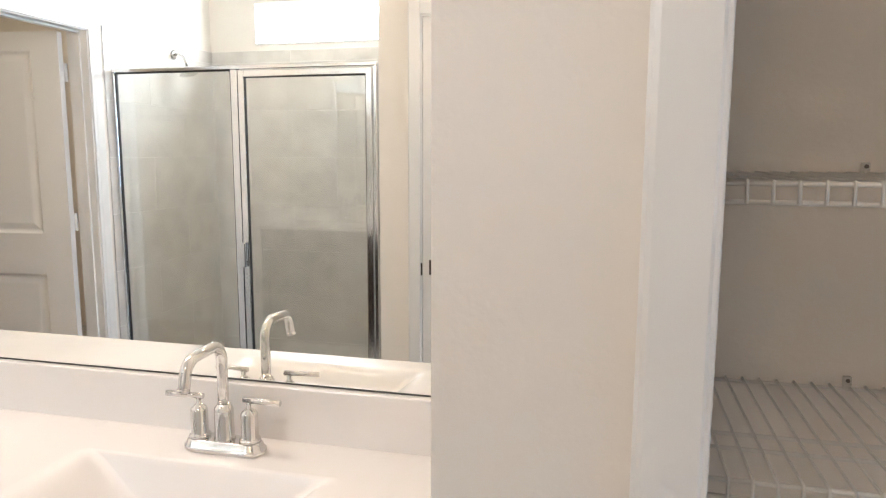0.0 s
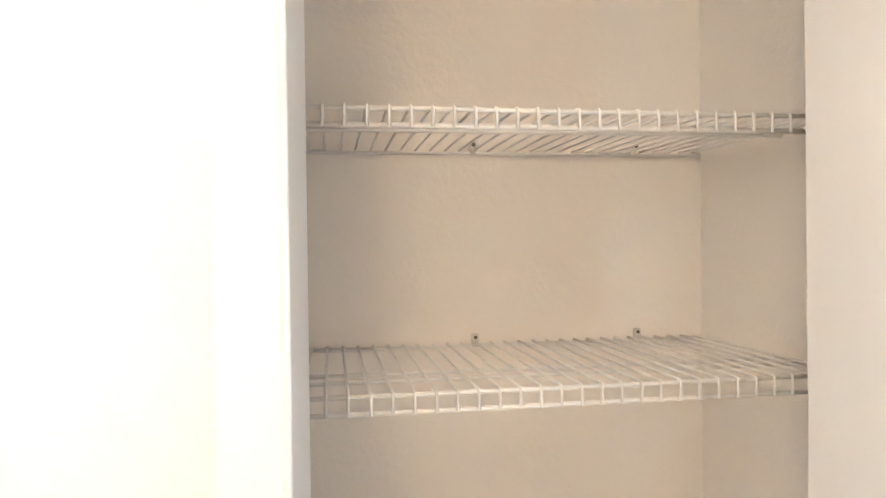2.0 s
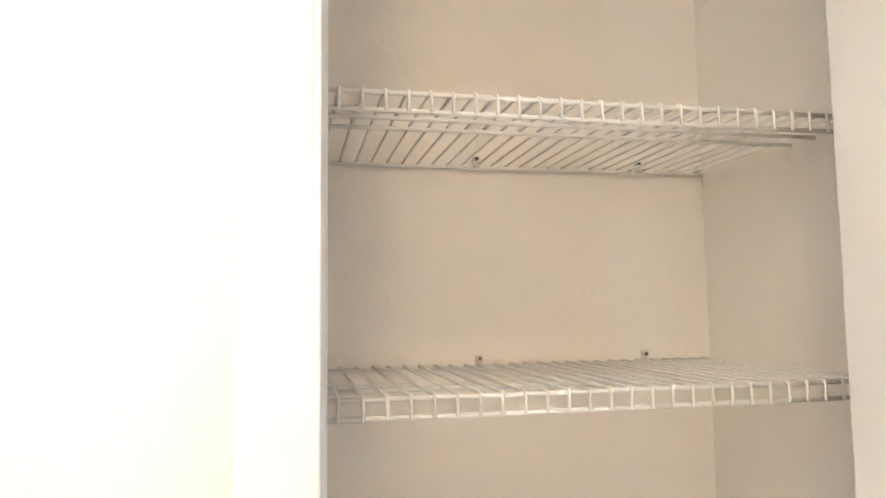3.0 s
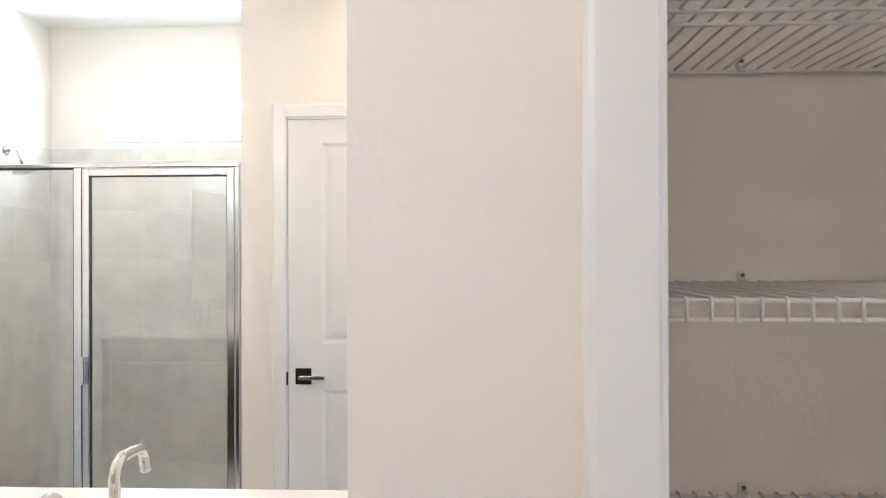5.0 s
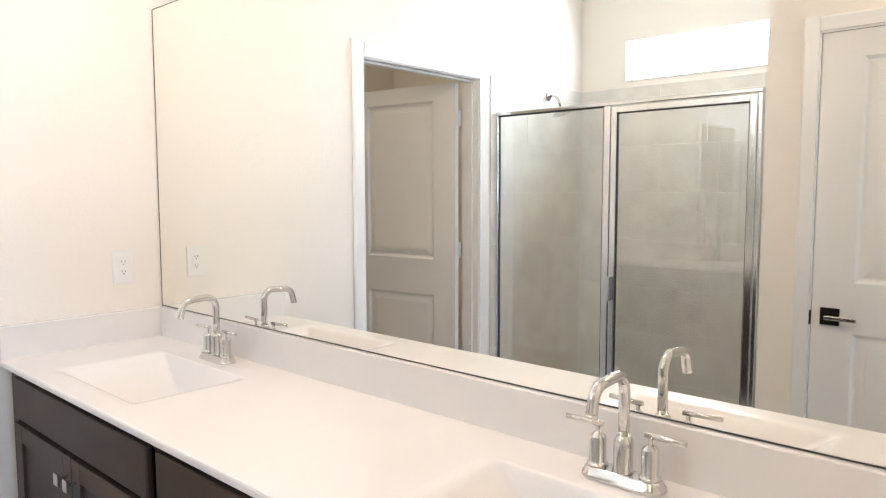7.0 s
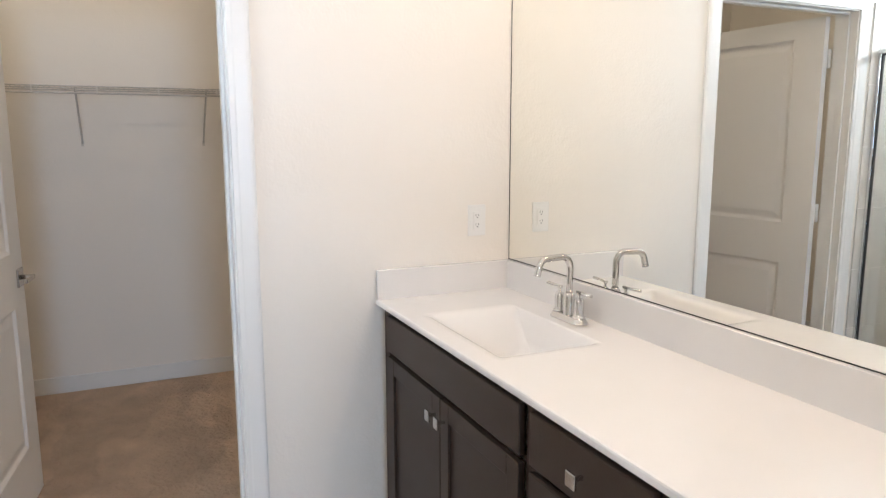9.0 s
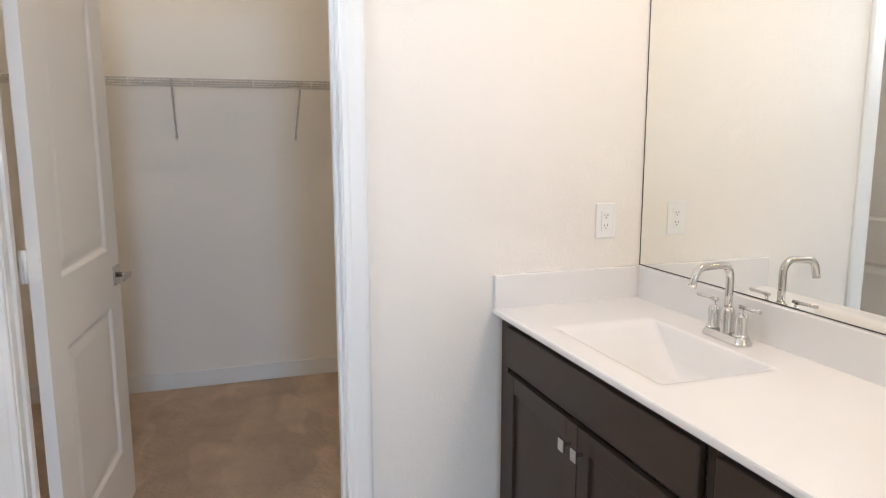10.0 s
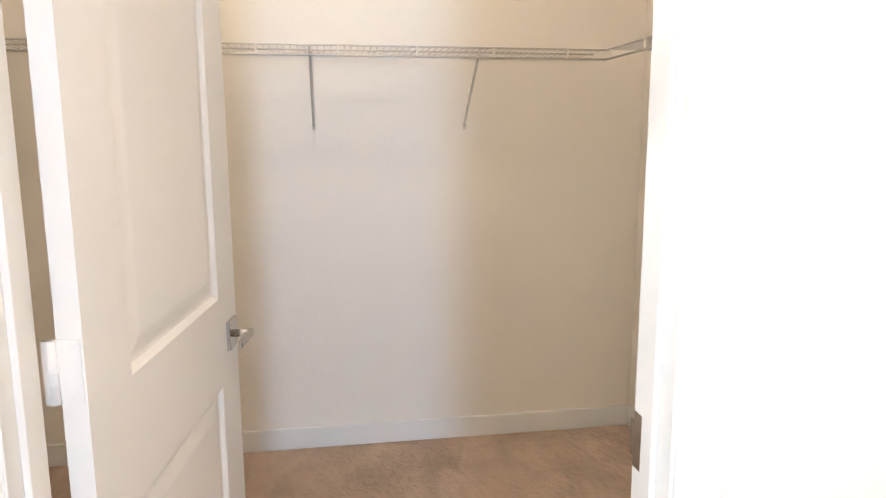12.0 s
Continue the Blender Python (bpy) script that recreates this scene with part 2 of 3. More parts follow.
# shower recess with its high window
WX0, WX1, WZ0, WZ1 = .322, 1.270, 2.112, 2.367
structure("wall_shower_back", boxes((-T, 1.587, DEEP - .14, DEEP, 0, WZ0), (-T, 1.587, DEEP - .14, DEEP, WZ1, H),
                                    (-T, WX0, DEEP - .14, DEEP, WZ0, WZ1), (WX1, 1.587, DEEP - .14, DEEP, WZ0, WZ1)), M_WALL,
          "cream shower wall above the tile with a high window", "wall")
structure("wall_shower_side", boxes((1.470, 1.587, DEEP, FRONT, 0, H)), M_WALL, "cream partition wall beside the shower", "wall")
E0, E1 = 1.665, 2.423                       # closed door in the south wall
structure("wall_south", boxes((1.587, E0 - .0005, FRONT - T, FRONT, 0, H), (E1 + .0005, 4.0, FRONT - T, FRONT, 0, H), (E0 - .0005, E1 + .0005, FRONT - T, FRONT, 2.0765, H)), M_WALL,
          "cream textured wall with a closed white door", "wall")
structure("wall_behind_door", boxes((E0 - .2, E1 + .2, FRONT - .9, FRONT - .8, 0, H)), M_WALL, "plain wall behind the closed door", "wall")
# linen closet
# the opening's head LH is unseen, set high to let more light in
LX0, LX1, LY, LH = 2.645, 3.228, -.578, 2.42
structure("wall_linen_front", boxes((VW, LX0 - .0005, LY, LY + T, 0, H), (LX1 + .0005, 4.0, LY, LY + T, 0, H), (LX0 - .0005, LX1 + .0005, LY, LY + T, LH + .0005, H)), M_WALL,
          "cream textured wall around the open linen closet", "wall")
structure("wall_linen_west", boxes((VW, VW + T, LY + T, .006, 0, H)), M_WALL, "cream partition between vanity and linen closet", "wall")
structure("wall_linen_east", boxes((3.354, 3.470, LY + T, .006, 0, H)), M_WALL, "cream linen closet side wall", "wall")
# entrance side and the room beyond
structure("wall_east", boxes((4.0, 4.12, FRONT - T, -1.75, 0, H), (4.0, 4.12, -.9, LY + T, 0, H), (4.0, 4.12, -1.75, -.9, 2.06, H), (4.0, 4.12, LY + T, 0, 0, H)), M_WALL,
          "cream wall with the entrance opening", "wall")
structure("wall_far_room", boxes((7.4, 7.52, -3.6, -1.88, 0, H), (7.4, 7.52, -.78, 1.2, 0, H), (7.4, 7.52, -1.88, -.78, 0, 1.1), (7.4, 7.52, -1.88, -.78, 2.0, H),
                                 (4.12, 7.52, -3.72, -3.6, 0, H), (4.12, 7.52, 1.2, 1.32, 0, H), (4.0, 4.12, .12, 1.2, 0, H), (4.0, 4.12, -3.6, FRONT - T, 0, H)), M_WALL,
          "plain cream walls of the room beyond the entrance", "wall")
structure("floor", boxes((0, 4.12, -3.1, .12, -.1, 0), (4.12, 7.52, -3.72, 1.32, -.1, 0)), M_FLOOR, "plain bathroom floor", "floor")
structure("ceiling", boxes((-2.27, 4.12, -3.42, .12, H, H + .1), (4.12, 7.52, -3.72, 1.32, H, H + .1)), M_CEIL, "flat white ceiling", "ceiling")


def carpet():
    bm = bmesh.new()
    nx, ny = 90, 120
    grid = []
    for i in range(nx + 1):
        row = []
        for j in range(ny + 1):
            x, y = -2.16 + 2.16 * i / nx, -3.3 + 3.25 * j / ny
            z = .004 * noise.noise((x * 4, y * 4, 1)) + .003 * noise.noise((x * 14, y * 14, 5))
            row.append(bm.verts.new((x, y, z)))
        grid.append(row)
    for i in range(nx):
        for j in range(ny):
            f = bm.faces.new((grid[i][j], grid[i + 1][j], grid[i + 1][j + 1], grid[i][j + 1]))
            f.smooth = True
    cube(bm, -2.27, 0, -3.42, -.0, -.1, -.02)
    return bm


structure("carpet_floor", carpet(), M_CARPET, "beige cut-pile carpet on the closet floor", "carpet")


def baseboard(name, x0, x1, y0, y1):
    bm = bmesh.new()
    cube(bm, x0, x1, y0, y1, 0, .098, .004)
    return structure(name, bm, M_TRIM, "white painted baseboard along the closet wall", "baseboard")


baseboard("baseboard_west", -2.16, -2.146, -3.3, -.05)
baseboard("baseboard_north", -2.146, -T, -.064, -.05)
baseboard("baseboard_south", -2.146, -T, -3.3, -3.286)
baseboard("baseboard_linen", VW + T, 3.354, -.009, .006)


# ---- doorways ----
def casing_strip(bm, m, length, w=.072, flat=False):
    """A stepped moulding along local x, inner edge at y = 0, outer edge at y = w, standing out along z."""
    prof = [(0, 0), (0, .009), (.003, .0115), (.016, .012), (.022, .0135), (w - .014, .0155), (w - .006, .0145), (w, .010), (w, 0)]
    if flat:
        prof = [(0, 0), (0, .010), (.003, .012), (w - .008, .012), (w - .003, .010), (w, .006), (w, 0)]
    ends = []
    for s, k in ((0, 0), (1, 0)):
        ends.append([bm.verts.new(m @ Vector((s * length, p, q))) for p, q in prof])
    n = len(prof)
    for i in range(n):
        bm.faces.new((ends[0][i], ends[0][(i + 1) % n], ends[1][(i + 1) % n], ends[1][i]))
    bm.faces.new(ends[0][::-1])
    bm.faces.new(ends[1])


def cols(a, b, c, o):
    return Matrix(((a[0], b[0], c[0], o[0]), (a[1], b[1], c[1], o[1]), (a[2], b[2], c[2], o[2]), (0, 0, 0, 1)))


def trim(name, bm, label):
    return structure(name, bm, M_TRIM, label, "door trim")


# walk-in closet doorway, casing on the bathroom side and jambs
bm = bmesh.new()
R = .005
casing_strip(bm, cols((0, 0, 1), (0, 1, 0), (1, 0, 0), (0, D1 + R, 0)), DH + R + .072)
casing_strip(bm, cols((0, 0, 1), (0, -1, 0), (1, 0, 0), (0, D0 - R, 0)), DH + R + .072)
casing_strip(bm, cols((0, 1, 0), (0, 0, 1), (1, 0, 0), (0.0004, D0 - R, DH + R)), D1 - D0 + 2 * R)
trim("trim_closet_casing", bm, "white moulded casing round the closet doorway")
bm = bmesh.new()
cube(bm, -T - .002, .002, D1, D1 + .018, 0, DH + .018, .0015)
cube(bm, -T - .002, .002, D0 - .018, D0, 0, DH + .018, .0015)
cube(bm, -T - .002, .002, D0, D1, DH, DH + .018, .0015)
for y0, y1, z0, z1 in ((D1 - .010, D1, 0, DH), (D0, D0 + .010, 0, DH), (D0, D1, DH - .010, DH)):
    cube(bm, -.072, -.038, y0, y1, z0, z1, .0015)
trim("trim_closet_jamb", bm, "white painted jamb with door stop")
bm = bmesh.new()
cube(bm, -T + .002, -T + .030, D1 - .0018, D1 + .001, .885, .975, .0006)
cube(bm, -T - .008, -T + .003, D1 - .0022, D1 + .0, .90, .96, .0006)
tagged(new("strike_plate", mesh("strike_plate", bm, M_NICKEL)), "satin nickel strike plate on the white door jamb", "strike plate")

# linen closet opening
bm = bmesh.new()
casing_strip(bm, cols((0, 0, 1), (-1, 0, 0), (0, -1, 0), (LX0 - .002, LY, 0)), LH + .062, .056, True)
casing_strip(bm, cols((0, 0, 1), (1, 0, 0), (0, -1, 0), (LX1, LY, 0)), LH + .062, .056, True)
casing_strip(bm, cols((1, 0, 0), (0, 0, 1), (0, -1, 0), (LX0, LY - .0004, LH + .003)), LX1 - LX0, .056, True)
trim("trim_linen_casing", bm, "white casing round the open linen closet")
bm = bmesh.new()
cube(bm, LX0 - .008, LX0 + .014, LY - .0095, LY + T + .002, 0, LH, .003, 3)
for v in bm.verts:
    if v.co.x > LX0:                        # the jamb leans open towards the front
        v.co.x -= .010 * (LY + T - v.co.y) / T
cube(bm, LX1 - .012, LX1 + .008, LY - .0095, LY + T + .002, 0, LH, .004, 3)
cube(bm, LX0 + .012, LX1 - .012, LY - .0095, LY + T + .002, LH - .012, LH, .0015)
trim("trim_linen_jamb", bm, "white painted jamb of the linen closet")


# ---- panelled doors ----
def slab(w, h, t, panels):
    """A moulded two-panel door from x = 0 to w, thickness along y, panels (x0, x1, z0, z1)."""
    bm = bmesh.new()
    xs = sorted({0, w, *[p[0] for p in panels], *[p[1] for p in panels]})
    zs = sorted({0, h, *[p[2] for p in panels], *[p[3] for p in panels]})
    for side, y in ((-1, -t / 2), (1, t / 2)):
        for x0, x1 in zip(xs, xs[1:]):
            for z0, z1 in zip(zs, zs[1:]):
                if any(p[0] <= x0 and x1 <= p[1] and p[2] <= z0 and z1 <= p[3] for p in panels):
                    continue
                bm.faces.new([bm.verts.new((a, y, c)) for a, c in ((x0, z0), (x1, z0), (x1, z1), (x0, z1))])
        for x0, x1, z0, z1 in panels:
            prev = None
            for inset, depth in ((0, 0), (.006, .0035), (.013, .0090), (.020, .0105), (.026, .0100), (.050, .0042), (.056, .0035)):
                yy = y - side * depth
                ring = [bm.verts.new((a, yy, c)) for a, c in ((x0 + inset, z0 + inset), (x1 - inset, z0 + inset), (x1 - inset, z1 - inset), (x0 + inset, z1 - inset))]
                if prev:
                    for k in range(4):
                        bm.faces.new((prev[k], prev[(k + 1) % 4], ring[(k + 1) % 4], ring[k]))
                prev = ring
            bm.faces.new(prev)
    b = t / 2
    for q in (((0, -b, 0), (0, b, 0), (0, b, h), (0, -b, h)), ((w, -b, 0), (w, b, 0), (w, b, h), (w, -b, h)),
              ((0, -b, h), (w, -b, h), (w, b, h), (0, b, h)), ((0, -b, 0), (w, -b, 0), (w, b, 0), (0, b, 0))):
        bm.faces.new([bm.verts.new(p) for p in q])
    bmesh.ops.remove_doubles(bm, verts=bm.verts, dist=.00005)
    return bm


def lever(parent, x, z, side, t, toward, rose_mat, label):
    """A square rose and a flat lever on the face y = side * t / 2."""
    y = side * t / 2
    bm = bmesh.new()
    cube(bm, x - .036, x + .036, min(y, y + side * .009), max(y, y + side * .009), z - .036, z + .036, .002)
    rose = part("rose", bm, rose_mat, parent, "square door rose")
    bm = bmesh.new()
    tube(bm, [(x, y + side * .008, z), (x, y + side * .050, z)], .0095, 14)
    cube(bm, min(x - toward * .012, x + toward * .105), max(x - toward * .012, x + toward * .105), min(y + side * .044, y + side * .055), max(y + side * .044, y + side * .055), z - .009, z + .009, .003)
    part("lever", bm, M_NICKEL, rose, label)


def hinge(parent, z, bare=False):
    """White painted butt hinge at the door's pivot corner."""
    bm = bmesh.new()
    tube(bm, [(-.005, .0225, z - .045), (-.005, .0225, z + .045)], .0068, 12)
    for k in (-.018, 0, .018):
        tube(bm, [(-.005, .0225, z + k - .0008), (-.005, .0225, z + k + .0008)], .0073, 12)
    cube(bm, -.0022, .0008, -.014, .019, z - .045, z + .045, .0005)
    cube(bm, -.010, -.0045, .022, .034, z - .045, z + .045, .0005)
    h = part("hinge", bm, M_DOOR, parent, "white painted butt hinge")
    bm = bmesh.new()
    for dz, dy in ((-.032, -.004), (0, .004), (.032, -.004)):
        tube(bm, [(-.0020, dy, z + dz), (-.0028, dy, z + dz)], .0035, 10)
    part("screw", bm, M_DOOR, h)


OPEN = 83.5
DW = .806
closet_door = thing("door_1", "white two-panel door standing open into the walk-in closet", "door", pose(-.128, -1.828, .012, 0, 0, 90 + OPEN) @ pose(0, -.0175, 0))
tagged(closet_door, kind="structure")
PANELS = [(.150, DW - .150, 1.010, 1.925), (.150, DW - .150, .235, .800)]
part("slab", slab(DW, 2.015, .035, PANELS), M_DOOR, closet_door)
lever(closet_door, DW - .062, .905, -1, .035, -1, M_NICKEL, "satin nickel lever")
lever(closet_door, DW - .062, .905, 1, .035, -1, M_NICKEL, "satin nickel lever")
for z in (.20, 1.07, 1.82):
    hinge(closet_door, z)
bm = bmesh.new()
cube(bm, DW - .001, DW + .0015, -.012, .012, .875, .935, .0005)
part("latch_plate", bm, M_NICKEL, closet_door, "satin nickel latch plate")

EW = E1 - E0 - .033
shut_door = thing("door_2", "closed white two-panel door with a dark square rose", "door", pose(E0 + .0165, FRONT - .0205, .012))
tagged(shut_door, kind="structure")
part("slab", slab(EW, 2.046, .035, [(.152, EW - .152, 1.030, 1.940), (.152, EW - .152, .235, .820)]), M_DOOR, shut_door)
lever(shut_door, .070, .884, 1, .035, 1, M_NICKEL_DARK, "satin nickel lever")
bm = bmesh.new()
cube(bm, E0, E0 + .014, FRONT - T, FRONT + .002, 0, 2.076, .0015)
cube(bm, E1 - .014, E1, FRONT - T, FRONT + .002, 0, 2.076, .0015)
cube(bm, E0 + .014, E1 - .014, FRONT - T, FRONT + .002, 2.060, 2.076, .0015)
casing_strip(bm, cols((0, 0, 1), (-1, 0, 0), (0, 1, 0), (E0 + .008, FRONT, 0)), 2.068 + .060, .060, True)
casing_strip(bm, cols((0, 0, 1), (1, 0, 0), (0, 1, 0), (E1 - .008, FRONT, 0)), 2.068 + .060, .060, True)
casing_strip(bm, cols((1, 0, 0), (0, 0, 1), (0, 1, 0), (E0 + .008, FRONT + .0004, 2.068)), E1 - E0 - .016, .060, True)
bm2 = bmesh.new()
cube(bm2, E0 + .008, E0 + .0155, FRONT - .004, FRONT + .0035, .855, .915, .0012)
tagged(new("strike_plate", mesh("strike_plate", bm2, M_NICKEL_DARK)), "dark strike lip at the edge of the closed door", "strike plate")
trim("trim_door_casing", bm, "white casing round the closed door")

# ---- window over the shower ----
window = thing("window_1", "high white vinyl window glowing with daylight above the shower tile", "window", pose(0, 0, 0))
tagged(window, kind="structure")
bm = bmesh.new()
y0, y1 = DEEP - .118, DEEP - .082
for a in ((WX0, WX1, y0, y1, WZ0, WZ0 + .028), (WX0, WX1, y0, y1, WZ1 - .028, WZ1), (WX0, WX0 + .028, y0, y1, WZ0 + .028, WZ1 - .028), (WX1 - .028, WX1, y0, y1, WZ0 + .028, WZ1 - .028)):
    cube(bm, *a, .003)
part("window_frame", bm, M_VINYL, window)
bm = bmesh.new()
cube(bm, WX0 + .02, WX1 - .02, DEEP - .103, DEEP - .099, WZ0 + .02, WZ1 - .02)
pane = part("pane", bm, M_PANE, window)
pane.visible_shadow = False
bm = bmesh.new()
cube(bm, WX0, WX1, DEEP - .082, DEEP + .006, WZ0, WZ0 + .012, .003)
part("window_sill", bm, M_TRIM, window, "white sill")

far = thing("window_2", "plain window in the room beyond the entrance", "window")
tagged(far, kind="structure")
bm = bmesh.new()
for a in ((7.41, 7.45, -1.88, -.78, 1.1, 1.14), (7.41, 7.45, -1.88, -.78, 1.96, 2.0), (7.41, 7.45, -1.88, -1.84, 1.14, 1.96), (7.41, 7.45, -.82, -.78, 1.14, 1.96)):
    cube(bm, *a, .003)
part("window_frame", bm, M_VINYL, far)

# ---- mirror ----
mirror = thing("mirror", "frameless wall mirror with a dark edge above the backsplash", "mirror")
bm = bmesh.new()
cube(bm, .006, VW - .004, 0, .005, 1.0056, 2.060)
part("mirror_glass", bm, M_MIRROR, mirror)
bm = bmesh.new()
cube(bm, .0025, .006, -.0005, .0052, 1.005, 2.062)
cube(bm, .006, VW - .004, -.0005, .0052, 2.060, 2.0625)
part("edge", bm, M_EDGE, mirror, "dark polished edge")
bm = bmesh.new()
cube(bm, .003, VW - .004, -.002, .0052, 1.0030, 1.0056, .0006)
part("channel", bm, M_EDGE, mirror, "dark bottom channel")

# ---- vanity ----
FY = -.498          # face frame


def door_front(w, h, rail=.055):
    """A recessed-panel cabinet door, x 0..w, z 0..h, front at y = 0."""
    bm = bmesh.new()
    for a in ((0, rail, 0, h), (w - rail, w, 0, h), (rail, w - rail, 0, rail), (rail, w - rail, h - rail, h)):
        cube(bm, a[0], a[1], 0, .019, a[2], a[3], .0018)
    return bm


def knob(parent, x, z):
    """Square plate on a slim post, standing out along -y."""
    bm = bmesh.new()
    cube(bm, x - .004, x + .004, -.024, 0, z - .004, z + .004, .001)
    post = part("knob", bm, M_NICKEL, parent, "satin nickel square knob")
    bm = bmesh.new()
    cube(bm, x - .014, x + .014, -.030, -.0235, z - .016, z + .016, .0015)
    part("plate", bm, M_NICKEL, post)


def cabinet(x0, x1, f0, f1, label, drawers=False):
    cab = thing("vanity_cabinet", label, "cabinet", pose(x0, FY, 0), "vanity cabinets")
    w = x1 - x0
    bm = bmesh.new()
    for k in ((0, .05), (w - .02, w)):
        cube(bm, k[0], k[1], 0, .019, .10, .876, .0008)
    cube(bm, .05, w - .02, 0, .019, .845, .876, .0008)
    cube(bm, .05, w - .02, 0, .019, .715, .731, .0008)
    cube(bm, .05, w - .02, 0, .019, .10, .125, .0008)
    part("face_frame", bm, M_CAB, cab)
    for k in (0, w - .016):
        bm = bmesh.new()
        cube(bm, k, k + .016, .0195, -FY - .004, .10, .876)
        part("side_panel", bm, M_CAB, cab)
    bm = bmesh.new()
    cube(bm, .0165, w - .0165, .0195, -FY - .004, .10, .116)
    part("bottom_panel", bm, M_CAB, cab)
    bm = bmesh.new()
    cube(bm, 0, w, .07, -FY - .004, 0, .10)
    part("toe_kick", bm, M_TOE, cab, "dark toe kick")
    a, b = f0 - x0, f1 - x0
    y = -.021
    if drawers:
        for z0, z1 in ((.731, .857), (.430, .715), (.105, .409)):
            bm = bmesh.new()
            cube(bm, a, b, y, y + .019, z0, z1, .004)
            d = part("drawer_front", bm, M_CAB, cab)
            knob_at = (a + b) / 2
            k = part("knob", boxes((knob_at - .004, knob_at + .004, y - .024, y, (z0 + z1) / 2 - .004, (z0 + z1) / 2 + .004)), M_NICKEL, d, "satin nickel square knob")
            bm = bmesh.new()
            cube(bm, knob_at - .016, knob_at + .016, y - .030, y - .0235, (z0 + z1) / 2 - .016, (z0 + z1) / 2 + .016, .0015)
            part("plate", bm, M_NICKEL, k)
    else:
        bm = bmesh.new()
        cube(bm, a, b, y, y + .019, .731, .857, .004)
        part("false_front", bm, M_CAB, cab)
        mid = (a + b) / 2
        for s, (c, d) in ((1, (a, mid - .0015)), (-1, (mid + .0015, b))):
            leaf = part("door", door_front(d - c, .610), M_CAB, cab, "", pose(c, y, .105))
            bm = bmesh.new()
            cube(bm, .050, d - c - .050, .009, .016, .050, .560)
            part("panel", bm, M_CAB, leaf)
            knob(leaf, (d - c - .030) if s > 0 else .030, .552)
    return cab


cabinet(.004, .988, .086, .966, "dark espresso sink cabinet with two doors under a white top")
cabinet(.989, 1.429, 1.011, 1.407, "dark espresso drawer cabinet with square knobs", True)
cabinet(1.430, VW - .004, 1.452, 2.332, "dark espresso sink cabinet with two doors under a white top")

CT, CB, CF = .897, .877, -.531
SINKS = (.520, 1.884)
BX, BY, BC = .241, .1575, -.2975


def rounded(cx, cy, hx, hy, r, n=14):
    pts = []
    for qx, qy, a0 in ((1, 1, 0), (-1, 1, 90), (-1, -1, 180), (1, -1, 270)):
        for i in range(n):
            a = radians(a0 + 90 * i / (n - 1))
            pts.append((cx + qx * (hx - r) + r * math.cos(a), cy + qy * (hy - r) + r * math.sin(a)))
    return pts


def countertop():
    bm = bmesh.new()
    y0, y1 = CF + .006, .004
    middle = (SINKS[0] + SINKS[1]) / 2
    for cx, x0, x1 in ((SINKS[0], .0015, middle), (SINKS[1], middle, VW - .0015)):
        rim = rounded(cx, BC, BX, BY, .018)
        outer, q = [], len(rim) // 4
        for k, (px, py) in enumerate(rim):
            ex, ey = (x1 if px > cx else x0), (y1 if py > BC else y0)
            upright = k % q == (0 if (k // q) % 2 == 0 else q - 1)
            level = k % q == (q - 1 if (k // q) % 2 == 0 else 0)
            outer.append((ex, py) if upright else (px, ey) if level else (ex, ey))
        rings = [[bm.verts.new((*p, CT)) for p in outer]]
        # steep back wall, long sloping sides and front, flat floor
        for side, back, front, depth, r in ((-.022, -.006, -.020, 0, .026), (-.004, 0, -.004, .0010, .020), (.010, .0022, .008, .0045, .018), (.026, .0045, .019, .0135, .017), (.064, .013, .039, .045, .019),
                                            (.105, .021, .062, .082, .022), (.135, .028, .082, .105, .028), (.152, .037, .096, .115, .032), (.170, .050, .112, .1195, .030)):
            s = rounded(cx, BC + (front - back) / 2, BX - side, BY - (front + back) / 2, r)
            rings.append([bm.verts.new((*p, CT - depth)) for p in s])
        n = len(rim)
        for p, q in zip(rings, rings[1:]):
            for k in range(n):
                f = bm.faces.new((p[k], p[(k + 1) % n], q[(k + 1) % n], q[k]))
                f.smooth = p is not rings[0]
        bm.faces.new(rings[-1])
    # eased front edge and underside
    prof = [(y0, CT), (CF + .0018, CT - .0018), (CF, CT - .006), (CF, CB + .003), (CF + .003, CB), (CF + .040, CB), (CF + .045, CB + .008)]
    ends = [[bm.verts.new((x, y, z)) for y, z in prof] for x in (.0015, VW - .0015)]
    for i in range(len(prof) - 1):
        bm.faces.new((ends[0][i], ends[0][i + 1], ends[1][i + 1], ends[1][i]))
    bmesh.ops.remove_doubles(bm, verts=bm.verts, dist=.0003)
    return bm


counter = thing("vanity_countertop", "glossy white cultured marble double vanity top", "countertop")
part("slab", countertop(), M_TOP, counter, "white top with two integral basins")
bm = bmesh.new()
cube(bm, .0015, VW - .0015, -.016, .0045, CT - .008, 1.002, .003)
part("backsplash", bm, M_TOP, counter)
bm = bmesh.new()
cube(bm, .0015, .021, CF + .002, -.0120, CT - .008, 1.002, .003)
part("side_splash", bm, M_TOP, counter)
for cx in SINKS:
    bm = bmesh.new()
    lathe(bm, [(.0, 0), (.021, 0), (.0215, .0015), (.018, .003), (.008, .0035), (.0, .0035)], (cx, BC + .03, CT - .1196))
    part("drain", bm, M_CHROME, counter, "chrome drain")


